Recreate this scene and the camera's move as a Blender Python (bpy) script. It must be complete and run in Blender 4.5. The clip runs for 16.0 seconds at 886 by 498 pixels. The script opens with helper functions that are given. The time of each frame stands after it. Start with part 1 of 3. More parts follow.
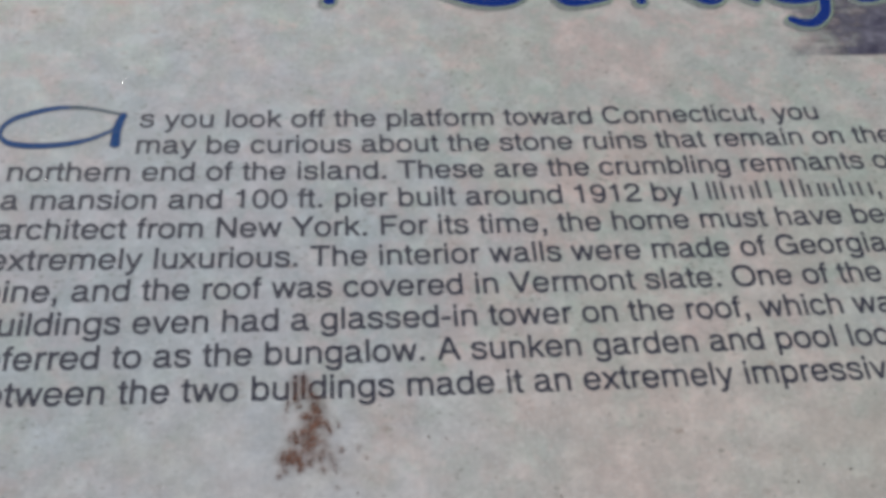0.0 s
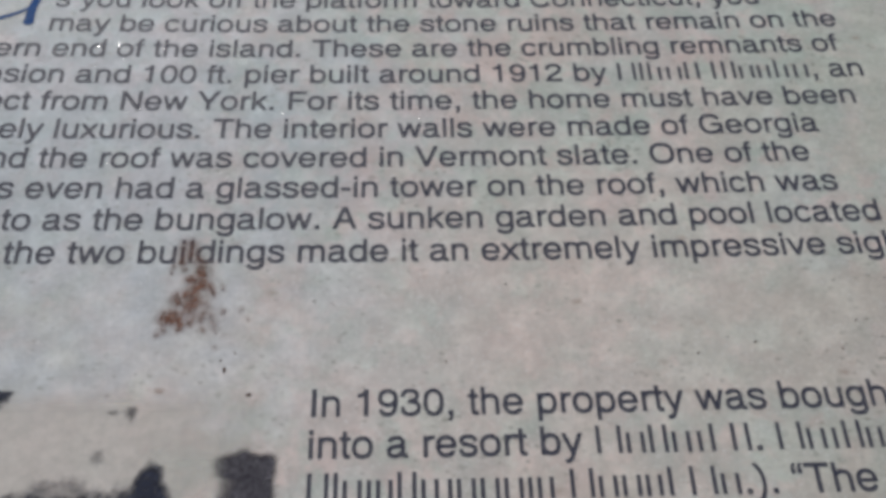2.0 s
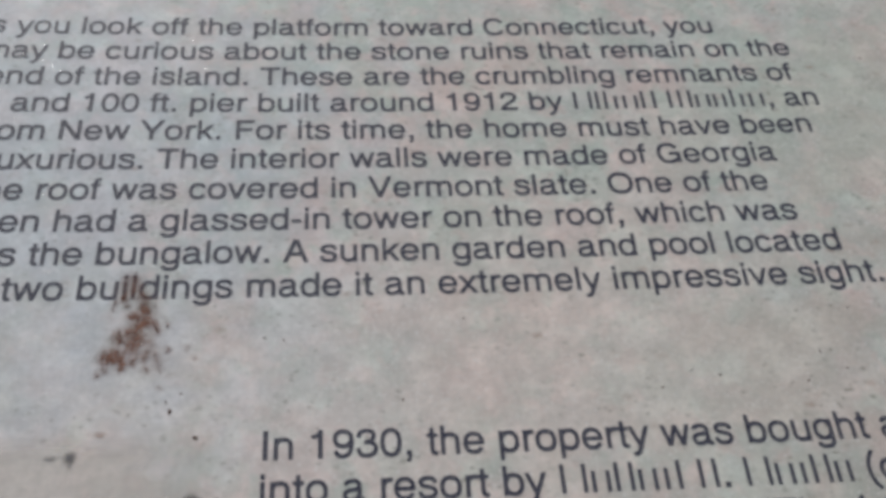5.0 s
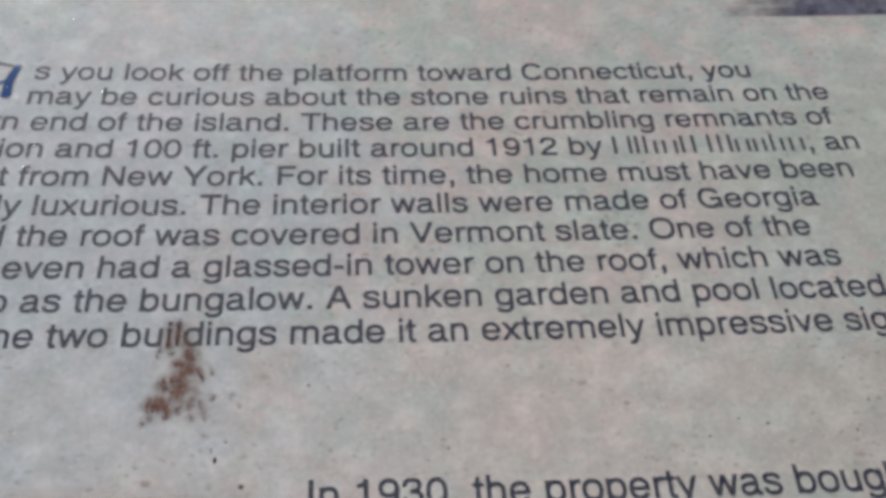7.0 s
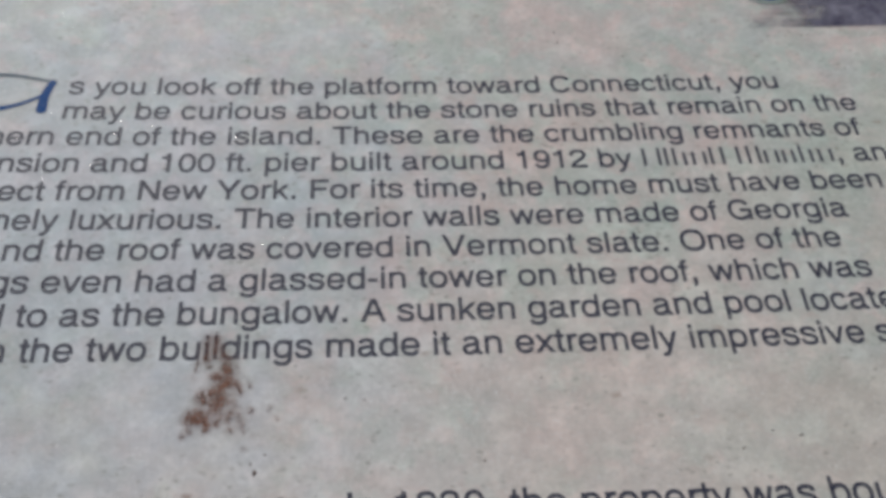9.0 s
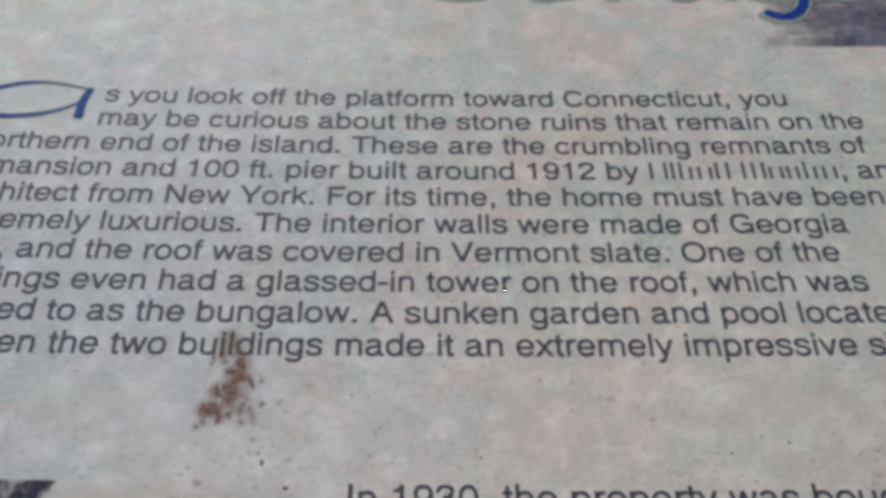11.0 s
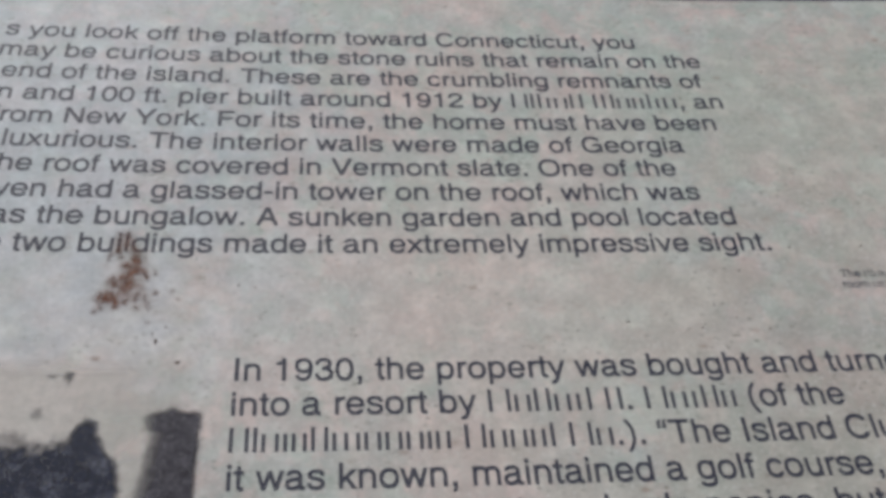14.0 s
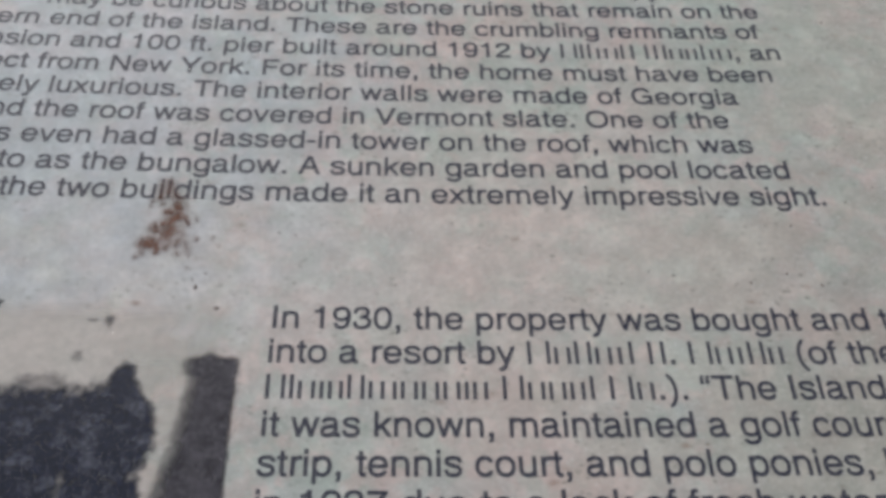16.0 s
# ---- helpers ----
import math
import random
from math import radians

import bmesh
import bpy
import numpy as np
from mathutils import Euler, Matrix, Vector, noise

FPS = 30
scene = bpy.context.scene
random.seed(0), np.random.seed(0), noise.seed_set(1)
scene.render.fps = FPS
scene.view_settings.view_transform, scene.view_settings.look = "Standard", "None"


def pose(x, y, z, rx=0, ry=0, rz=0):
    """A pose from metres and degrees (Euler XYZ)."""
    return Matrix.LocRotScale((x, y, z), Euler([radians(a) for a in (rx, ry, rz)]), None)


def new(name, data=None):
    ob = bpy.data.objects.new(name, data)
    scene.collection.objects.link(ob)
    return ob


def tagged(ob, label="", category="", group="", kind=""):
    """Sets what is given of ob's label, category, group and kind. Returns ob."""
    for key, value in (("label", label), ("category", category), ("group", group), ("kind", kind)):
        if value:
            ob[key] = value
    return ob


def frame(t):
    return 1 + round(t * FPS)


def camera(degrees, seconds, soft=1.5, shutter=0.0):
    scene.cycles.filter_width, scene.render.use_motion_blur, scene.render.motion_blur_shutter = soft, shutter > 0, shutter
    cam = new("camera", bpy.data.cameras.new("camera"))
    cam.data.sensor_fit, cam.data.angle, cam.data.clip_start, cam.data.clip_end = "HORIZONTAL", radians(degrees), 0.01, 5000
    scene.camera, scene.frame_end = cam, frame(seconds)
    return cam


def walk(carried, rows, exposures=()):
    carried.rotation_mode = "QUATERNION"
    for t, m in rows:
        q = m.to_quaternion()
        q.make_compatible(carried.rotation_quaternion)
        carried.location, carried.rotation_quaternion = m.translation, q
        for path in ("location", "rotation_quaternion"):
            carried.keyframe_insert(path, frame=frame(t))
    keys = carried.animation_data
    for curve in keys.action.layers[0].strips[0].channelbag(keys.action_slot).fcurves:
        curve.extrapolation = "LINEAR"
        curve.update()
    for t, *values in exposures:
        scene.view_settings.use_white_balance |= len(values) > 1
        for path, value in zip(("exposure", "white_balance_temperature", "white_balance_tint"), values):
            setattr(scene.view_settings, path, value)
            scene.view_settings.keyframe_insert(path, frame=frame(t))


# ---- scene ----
# The panel's own axes: x along the lines of print, y up the panel, z out of it.
PANEL = pose(0, 0, 0.95, 20, 0, 0)
cam = camera(45.00, 16.0, soft=4.1)
# seconds, place and turn of the camera over the panel
ROWS = [
    (0, 0.1359, -0.2921, 0.3340, 34.61, -2.60, -3.90),
    (0.5, 0.1466, -0.3099, 0.3185, 36.32, -2.15, -4.66),
    (1, 0.1695, -0.3220, 0.3057, 34.95, -1.44, -2.76),
    (1.5, 0.1822, -0.3287, 0.3016, 34.75, -0.78, -1.73),
    (2, 0.1919, -0.3262, 0.2997, 34.53, -0.38, -1.61),
    (2.5, 0.1916, -0.3228, 0.2965, 34.89, -1.41, -2.79),
    (3, 0.1948, -0.3255, 0.2938, 35.73, -2.19, -3.53),
    (3.5, 0.1935, -0.3237, 0.2955, 35.82, -2.73, -4.18),
    (4, 0.1922, -0.3261, 0.2915, 36.26, -2.58, -4.19),
    (6.3, 0.1800, -0.3083, 0.2885, 36.55, -2.75, -3.07),
    (6.5, 0.1792, -0.3086, 0.2894, 36.97, -2.49, -3.19),
    (7, 0.1794, -0.3151, 0.2912, 38.18, -1.92, -3.19),
    (7.5, 0.1766, -0.3162, 0.2954, 38.07, -1.68, -2.97),
    (8, 0.1770, -0.3143, 0.2976, 38.34, -1.49, -2.93),
    (8.5, 0.1750, -0.3134, 0.2950, 38.20, -1.64, -3.18),
    (9, 0.1716, -0.3138, 0.2957, 38.31, -1.35, -2.99),
    (11.5, 0.1941, -0.3369, 0.3185, 39.13, 1.13, 0.97),
    (12, 0.2039, -0.3546, 0.3298, 39.81, 2.21, 2.45),
    (12.5, 0.2108, -0.3716, 0.3336, 40.27, 2.01, 3.28),
    (13, 0.2055, -0.3753, 0.3309, 40.54, 1.20, -0.02),
    (13.5, 0.2023, -0.3841, 0.3172, 40.39, -1.74, -2.84),
    (14, 0.1933, -0.3861, 0.3129, 40.15, -4.02, -3.90),
    (14.5, 0.1939, -0.3884, 0.3143, 39.90, -3.47, -3.39),
    (15, 0.1938, -0.3907, 0.3118, 39.55, -4.25, -2.96),
    (15.5, 0.1957, -0.3870, 0.3093, 39.06, -4.31, -2.42),
    (16, 0.2012, -0.3876, 0.3050, 38.24, -1.94, -1.21),
]
walk(cam, [(t, PANEL @ pose(x, y, z, a, b, c)) for t, x, y, z, a, b, c in ROWS],
     [(0.0, -0.11), (4.0, -0.10), (7.0, -0.09), (11.5, -0.06), (12.7, -0.04), (13.6, -0.08), (14.6, -0.11), (16.0, -0.13)])

# ---- light ----
SUN_WAY = PANEL.to_3x3() @ Vector((-0.26, 0.80, 0.50))     # towards the sun
SUN_WAY.normalize()
world = bpy.data.worlds.new("sky")
scene.world = world
world.use_nodes = True
wn = world.node_tree
sky = wn.nodes.new("ShaderNodeTexSky")
sky.sky_type, sky.sun_disc = "NISHITA", False
sky.sun_elevation = math.asin(SUN_WAY.z)
sky.sun_rotation = math.atan2(SUN_WAY.x, SUN_WAY.y)
wn.links.new(sky.outputs[0], wn.nodes["Background"].inputs[0])
wn.nodes["Background"].inputs[1].default_value = 0.07
sun = new("sun", bpy.data.lights.new("sun", "SUN"))
sun.data.energy, sun.data.angle, sun.data.color = 3.6, radians(0.53), (1.0, 0.96, 0.90)
sun.matrix_world = Matrix.Translation((0, 0, 5)) @ SUN_WAY.to_track_quat("Z", "Y").to_matrix().to_4x4()


# ---- materials ----
def bow(x):
    """The board's bend, fitted so its print lines up in the camera's view: how far its face stands out of the flat at
    x.
    """
    return -0.002404 * (1 - ((x - 0.28977) / 0.185) ** 2)


def material(name, rough=0.5, metal=0.0, spec=0.5):
    m = bpy.data.materials.new(name)
    m.use_nodes = True
    b = m.node_tree.nodes["Principled BSDF"]
    b.inputs["Roughness"].default_value = rough
    b.inputs["Metallic"].default_value = metal
    b.inputs["Specular IOR Level"].default_value = spec
    return m, m.node_tree, b


def node(tree, kind, **values):
    n = tree.nodes.new(kind)
    for key, v in values.items():
        n.inputs[key.replace("_", " ")].default_value = v
    return n


def noise_tex(tree, scale, detail=4.0, rough=0.55, offset=(0, 0, 0), squash=(1, 1, 1), placed=False):
    """Noise in the object's own axes, or in the world's where alike pieces are to differ."""
    co = tree.nodes.new("ShaderNodeNewGeometry" if placed else "ShaderNodeTexCoord")
    mp = tree.nodes.new("ShaderNodeMapping")
    mp.inputs["Location"].default_value = offset
    mp.inputs["Scale"].default_value = squash
    tree.links.new(co.outputs["Position" if placed else "Object"], mp.inputs[0])
    n = node(tree, "ShaderNodeTexNoise", Scale=scale, Detail=detail, Roughness=rough)
    tree.links.new(mp.outputs[0], n.inputs["Vector"])
    return n.outputs[0]


def ramp(tree, value, stops):
    r = tree.nodes.new("ShaderNodeValToRGB")
    e = r.color_ramp.elements
    while len(e) < len(stops):
        e.new(0.5)
    for el, (pos, col) in zip(e, stops):
        el.position = pos
        el.color = (*col, 1) if not isinstance(col, (int, float)) else (col, col, col, 1)
    tree.links.new(value, r.inputs[0])
    return r.outputs[0]


def mix(tree, fac, a, b, how="MIX"):
    m = tree.nodes.new("ShaderNodeMix")
    m.data_type, m.blend_type = "RGBA", how
    for sock, v in ((m.inputs[0], fac), (m.inputs[6], a), (m.inputs[7], b)):
        if isinstance(v, (int, float)):
            sock.default_value = v
        elif isinstance(v, tuple):
            sock.default_value = (*v, 1)
        else:
            tree.links.new(v, sock)
    return m.outputs[2]


def maths(tree, op, a, b=0.0):
    m = tree.nodes.new("ShaderNodeMath")
    m.operation = op
    for sock, v in ((m.inputs[0], a), (m.inputs[1], b)):
        if isinstance(v, (int, float)):
            sock.default_value = v
        else:
            tree.links.new(v, sock)
    return m.outputs[0]


def bump(tree, b, height, strength, distance):
    n = node(tree, "ShaderNodeBump", Strength=strength, Distance=distance)
    tree.links.new(height, n.inputs["Height"])
    tree.links.new(n.outputs[0], b.inputs["Normal"])


def flecks(tree, scale, size, chance, offset):
    """Scattered small flecks: 1 in the flecks, 0 between."""
    co = tree.nodes.new("ShaderNodeTexCoord")
    mp = tree.nodes.new("ShaderNodeMapping")
    mp.inputs["Location"].default_value = offset
    mp.inputs["Rotation"].default_value = (0, 0, 0.5)
    mp.inputs["Scale"].default_value = (0.62, 1.0, 1.0)
    warp = node(tree, "ShaderNodeTexNoise", Scale=700.0, Detail=2.0)
    tree.links.new(co.outputs["Object"], warp.inputs["Vector"])
    shift = tree.nodes.new("ShaderNodeVectorMath")
    shift.operation = "MULTIPLY_ADD"
    shift.inputs[1].default_value = (0.0016, 0.0016, 0)
    tree.links.new(warp.outputs["Color"], shift.inputs[0])
    tree.links.new(co.outputs["Object"], shift.inputs[2])
    tree.links.new(shift.outputs[0], mp.inputs[0])
    v = node(tree, "ShaderNodeTexVoronoi", Scale=scale)
    v.voronoi_dimensions = "2D"
    tree.links.new(mp.outputs[0], v.inputs["Vector"])
    cut = tree.nodes.new("ShaderNodeSeparateColor")
    tree.links.new(v.outputs["Color"], cut.inputs[0])
    near = maths(tree, "LESS_THAN", cut.outputs[0], chance)
    soft = ramp(tree, v.outputs["Distance"], [(0.0, 1.0), (size, 0.85), (size * 2.2, 0.0)])
    strong = maths(tree, "MULTIPLY", near, cut.outputs[1])
    return maths(tree, "MULTIPLY", soft, strong)


ROSE, SAGE, PALE = (0.56, 0.445, 0.405), (0.405, 0.435, 0.375), (0.57, 0.54, 0.51)
# the marbling of the print, some light painted in: x, y, radius, colour and strength of its clouds
CLOUDS = ((0.216, -0.156, 0.032, ROSE, 0.55),
          (0.250, -0.168, 0.022, ROSE, 0.40),
          (0.264, 0.032, 0.026, ROSE, 0.50),
          (0.085, 0.030, 0.026, ROSE, 0.35),
          (0.323, -0.155, 0.034, ROSE, 0.40),
          (0.300, -0.066, 0.030, ROSE, 0.30),
          (0.131, -0.144, 0.024, ROSE, 0.30),
          (0.237, -0.211, 0.050, ROSE, 0.35),
          (0.375, -0.045, 0.055, SAGE, 0.60),
          (0.318, -0.144, 0.040, SAGE, 0.50),
          (0.197, 0.036, 0.030, SAGE, 0.45),
          (0.252, -0.017, 0.024, SAGE, 0.30),
          (0.337, -0.228, 0.060, SAGE, 0.50),
          (0.329, -0.049, 0.050, SAGE, 0.35),
          # pale clouds, mostly lower left: brighter light painted into the face colour
          (0.084, -0.154, 0.075, PALE, 0.60),
          (0.169, -0.155, 0.060, PALE, 0.45),
          (0.137, 0.049, 0.050, PALE, 0.25),
          (0.124, -0.161, 0.050, PALE, 0.30))
# and its broad shifts of hue, with left sheen and lower-right dimness painted in
CLOUDS += ((0.06, -0.05, 0.17, (0.405, 0.45, 0.495), 0.6), (0.44, -0.06, 0.13, (0.445, 0.435, 0.365), 0.55),
           (0.38, -0.23, 0.15, (0.375, 0.34, 0.29), 0.6), (0.26, -0.15, 0.11, (0.575, 0.508, 0.445), 0.5))


def cloud(tree, x, y, radius):
    """A soft round cloud with a ragged rim."""
    co = tree.nodes.new("ShaderNodeTexCoord")
    ragged = node(tree, "ShaderNodeTexNoise", Scale=45.0, Detail=4.0, Roughness=0.6)
    tree.links.new(co.outputs["Object"], ragged.inputs["Vector"])
    far = tree.nodes.new("ShaderNodeVectorMath")
    far.operation = "DISTANCE"
    far.inputs[1].default_value = (x, y, bow(x))
    tree.links.new(co.outputs["Object"], far.inputs[0])
    d = maths(tree, "ADD", maths(tree, "DIVIDE", far.outputs["Value"], radius), maths(tree, "MULTIPLY", maths(tree, "SUBTRACT", ragged.outputs[0], 0.5), 1.6))
    return ramp(tree, d, [(0.25, 1.0), (0.95, 0.0)])


def gelcoat():
    """The printed fibreglass face: mottled pink and grey-green, flecked, with a worn dull gloss."""
    m, t, b = material("printed_fibreglass", 0.6, 0.0, 0.24)
    big = ramp(t, noise_tex(t, 14.0, 3.0, 0.55), [(0.36, (0.405, 0.44, 0.39)), (0.50, (0.45, 0.44, 0.405)), (0.62, (0.525, 0.43, 0.39))])
    cool = ramp(t, noise_tex(t, 23.0, 2.0, 0.5, (3, 7, 0)), [(0.46, 0.0), (0.66, 0.65)])
    c = mix(t, cool, big, (0.425, 0.458, 0.425))
    rose = ramp(t, noise_tex(t, 38.0, 4.0, 0.6, (1, 13, 0)), [(0.50, 0.0), (0.62, 0.65)])
    c = mix(t, rose, c, (0.55, 0.445, 0.41))
    green = ramp(t, noise_tex(t, 34.0, 4.0, 0.6, (21, 3, 0)), [(0.50, 0.0), (0.62, 0.6)])
    c = mix(t, green, c, (0.415, 0.455, 0.395))
    blush = ramp(t, noise_tex(t, 95.0, 3.0, 0.6, (17, 5, 0)), [(0.52, 0.0), (0.63, 0.55)])
    c = mix(t, blush, c, (0.56, 0.435, 0.395))
    lichen = ramp(t, noise_tex(t, 85.0, 3.0, 0.6, (2, 19, 0)), [(0.52, 0.0), (0.63, 0.55)])
    c = mix(t, lichen, c, (0.39, 0.45, 0.39))
    # clouds lay on the marbling and the brighter and dimmer light painted in
    for x, y, radius, col, much in CLOUDS:
        c = mix(t, maths(t, "MULTIPLY", cloud(t, x, y, radius), much), c, col)
    light = ramp(t, noise_tex(t, 70.0, 5.0, 0.65, (9, 1, 0)), [(0.36, 0.98), (0.50, 1.07), (0.62, 1.23)])
    c = mix(t, 1.0, c, light, "MULTIPLY")
    grain = ramp(t, noise_tex(t, 380.0, 6.0, 0.72), [(0.28, 0.88), (0.50, 1.01), (0.72, 1.13)])
    c = mix(t, 1.0, c, grain, "MULTIPLY")
    crystal = ramp(t, noise_tex(t, 900.0, 3.0, 0.7, (8, 8, 0)), [(0.57, 0.0), (0.70, 0.75)])
    c = mix(t, crystal, c, (0.72, 0.71, 0.69))
    smear = ramp(t, noise_tex(t, 190.0, 6.0, 0.72, (5, 5, 0), (1, 1.5, 1)), [(0.59, 0.0), (0.80, 0.20)])
    c = mix(t, smear, c, (0.25, 0.235, 0.19))
    where = ramp(t, noise_tex(t, 25.0, 3.0, 0.6, (7, 3, 0)), [(0.40, 0.10), (0.64, 0.68)])
    for scale, size, chance, at, col in ((190.0, 0.085, 0.26, (0, 0, 0), (0.17, 0.17, 0.13)),
                                         (380.0, 0.11, 0.26, (4, 2, 0), (0.17, 0.155, 0.12)),
                                         (120.0, 0.08, 0.16, (1, 8, 0), (0.27, 0.165, 0.115)),
                                         (270.0, 0.085, 0.34, (11.4, 6.3, 0), (0.13, 0.12, 0.085))):
        c = mix(t, maths(t, "MULTIPLY", where, flecks(t, scale, size, chance, at)), c, col)
    t.links.new(c, b.inputs["Base Color"])
    r = ramp(t, noise_tex(t, 60.0, 4.0, 0.6, (2, 2, 0)), [(0.3, 0.55), (0.7, 0.68)])
    t.links.new(r, b.inputs["Roughness"])
    bump(t, b, noise_tex(t, 900.0, 3.0, 0.6), 0.2, 0.0004)
    return m


def ink(name, col, worn=0.25, rough=0.6, spec=0.2):
    m, t, b = material(name, rough, 0.0, spec)
    pale = tuple(0.55 * v + 0.2 for v in col)
    c = mix(t, ramp(t, noise_tex(t, 500.0, 4.0, 0.7, placed=True), [(0.35, 0.0), (0.75, worn)]), col, pale)
    c = mix(t, ramp(t, noise_tex(t, 120.0, 3.0, 0.6, (4, 1, 7), placed=True), [(0.42, 0.0), (0.70, 0.5 * worn)]), c, pale)
    t.links.new(c, b.inputs["Base Color"])
    bump(t, b, noise_tex(t, 900.0, 3.0, 0.6, placed=True), 0.2, 0.0004)
    return m


def sheer_ink(name, dark, light, grain, rough=0.6, lo=0.30, hi=0.70, broken=0.5, fine_grain=0.3):
    """A print whose cover follows the mesh's own 'cover' attribute, broken up by grain."""
    m, t, b = material(name, rough, 0.0, 0.2)
    tone = ramp(t, noise_tex(t, grain, 5.0, 0.68), [(lo, dark), (hi, light)])
    fine = ramp(t, noise_tex(t, grain * 5, 3.0, 0.6, (3, 1, 0)), [(0.3, 1 - fine_grain), (0.7, 1 + fine_grain)])
    t.links.new(mix(t, 1.0, tone, fine, "MULTIPLY"), b.inputs["Base Color"])
    at = t.nodes.new("ShaderNodeAttribute")
    at.attribute_name = "cover"
    speck = ramp(t, noise_tex(t, grain * 2.4, 4.0, 0.7, (6, 2, 0)), [(0.30, 0.0), (0.70, 1.0)])
    edge = maths(t, "ADD", maths(t, "MULTIPLY", at.outputs["Fac"], 1.0 + broken), maths(t, "MULTIPLY", maths(t, "SUBTRACT", speck, 0.9), broken))
    al = node(t, "ShaderNodeClamp")
    t.links.new(edge, al.inputs[0])
    t.links.new(al.outputs[0], b.inputs["Alpha"])
    return m


def glass_fibre():
    m, t, b = material("glass_fibre", 0.15, 0.0, 0.7)
    c = ramp(t, noise_tex(t, 80.0), [(0.3, (0.40, 0.40, 0.40)), (0.7, (0.48, 0.47, 0.46))])
    t.links.new(c, b.inputs["Base Color"])
    return m


def paint(name, col, rough=0.7):
    m, t, b = material(name, 0.85, 0.0, 0.03)
    c = mix(t, ramp(t, noise_tex(t, 30.0, 5.0, 0.6), [(0.35, 0.0), (0.75, 0.35)]), col, tuple(1.5 * v + 0.01 for v in col))
    t.links.new(c, b.inputs["Base Color"])
    bump(t, b, noise_tex(t, 600.0, 3.0), 0.2, 0.0005)
    return m


def soil():
    m, t, b = material("gravelly_soil", 0.9)
    c = ramp(t, noise_tex(t, 14.0, 8.0, 0.7), [(0.3, (0.10, 0.085, 0.06)), (0.7, (0.26, 0.23, 0.18))])
    t.links.new(c, b.inputs["Base Color"])
    bump(t, b, noise_tex(t, 30.0, 6.0), 0.6, 0.02)
    return m


def crumbs_mat():
    m, t, b = material("dried_mud", 0.85)
    c = ramp(t, noise_tex(t, 600.0, 3.0), [(0.35, (0.045, 0.022, 0.017)), (0.7, (0.14, 0.07, 0.046))])
    t.links.new(c, b.inputs["Base Color"])
    return m


FACE = gelcoat()
TEXT_INK = ink("slate_ink", (0.034, 0.035, 0.056), 0.20, 0.6, 0.18)
SMALL_INK = ink("faded_ink", (0.085, 0.085, 0.095), 0.35)
BLUE = ink("title_blue", (0.004, 0.032, 0.225), 0.03, 0.8, 0.04)
CAP_BLUE = ink("capital_blue", (0.018, 0.075, 0.23), 0.14, 0.8, 0.04)
CAP_FADED = ink("capital_faded", (0.085, 0.125, 0.165), 0.3, 0.8, 0.04)
HALO = sheer_ink("title_halo", (0.27, 0.36, 0.25), (0.36, 0.43, 0.33), 300.0)
SHADOW = sheer_ink("title_shade", (0.24, 0.26, 0.26), (0.31, 0.32, 0.31), 300.0)
PHOTO_DARK = sheer_ink("photo_ink", (0.009, 0.013, 0.031), (0.14, 0.145, 0.18), 140.0, 0.6, 0.50, 0.80, 0.28, 0.6)
PHOTO_STACK = sheer_ink("photo_stack_ink", (0.026, 0.024, 0.033), (0.115, 0.105, 0.122), 170.0, 0.6, 0.38, 0.80, 0.15, 0.4)
PHOTO_SKY = sheer_ink("photo_sky", (0.65, 0.61, 0.55), (0.74, 0.67, 0.61), 60.0, 0.6, 0.3, 0.7, 0.0, 0.10)
PHOTO_VIOLET = sheer_ink("photo_violet", (0.05, 0.045, 0.08), (0.25, 0.24, 0.285), 75.0, 0.6, 0.36, 0.74, 0.20, 0.2)
FIBRE = glass_fibre()
NAVY = paint("navy_paint", (0.011, 0.027, 0.072))
SOIL = soil()
MUD = crumbs_mat()
MUD_FILM = sheer_ink("mud_film", (0.125, 0.05, 0.031), (0.32, 0.16, 0.105), 420.0, 0.8, 0.3, 0.7, 0.0)
STEEL = paint("post_paint", (0.015, 0.022, 0.04))


# ---- building helpers ----
def mesh_of(verts, faces, mat, cover=None):
    me = bpy.data.meshes.new("mesh")
    me.from_pydata([tuple(v) for v in verts], [], [tuple(f) for f in faces])
    me.materials.append(mat)
    if cover is not None:
        a = me.attributes.new("cover", "FLOAT", "POINT")
        a.data.foreach_set("value", np.asarray(cover, dtype=np.float32))
    me.update()
    return me


def part(name, me, parent, label="", bent=True, shift=0.0):
    """One mesh object under a thing or a part, in the panel's axes, bent with the board."""
    if bent:
        co = np.empty(3 * len(me.vertices))
        me.vertices.foreach_get("co", co)
        co = co.reshape(-1, 3)
        co[:, 2] += bow(co[:, 0] + shift)
        me.vertices.foreach_set("co", co.ravel())
        me.update()
    ob = new(name, me)
    ob.parent = parent
    return tagged(ob, label)


def box(x0, x1, y0, y1, z0, z1, mat, bevel=0.0):
    bm = bmesh.new()
    bmesh.ops.create_cube(bm, size=1)
    for v in bm.verts:
        v.co = Vector((x0 if v.co.x < 0 else x1, y0 if v.co.y < 0 else y1, z0 if v.co.z < 0 else z1))
    if bevel:
        bmesh.ops.bevel(bm, geom=bm.edges[:], offset=bevel, segments=2, affect="EDGES")
    me = bpy.data.meshes.new("mesh")
    bm.to_mesh(me)
    bm.free()
    me.materials.append(mat)
    return me


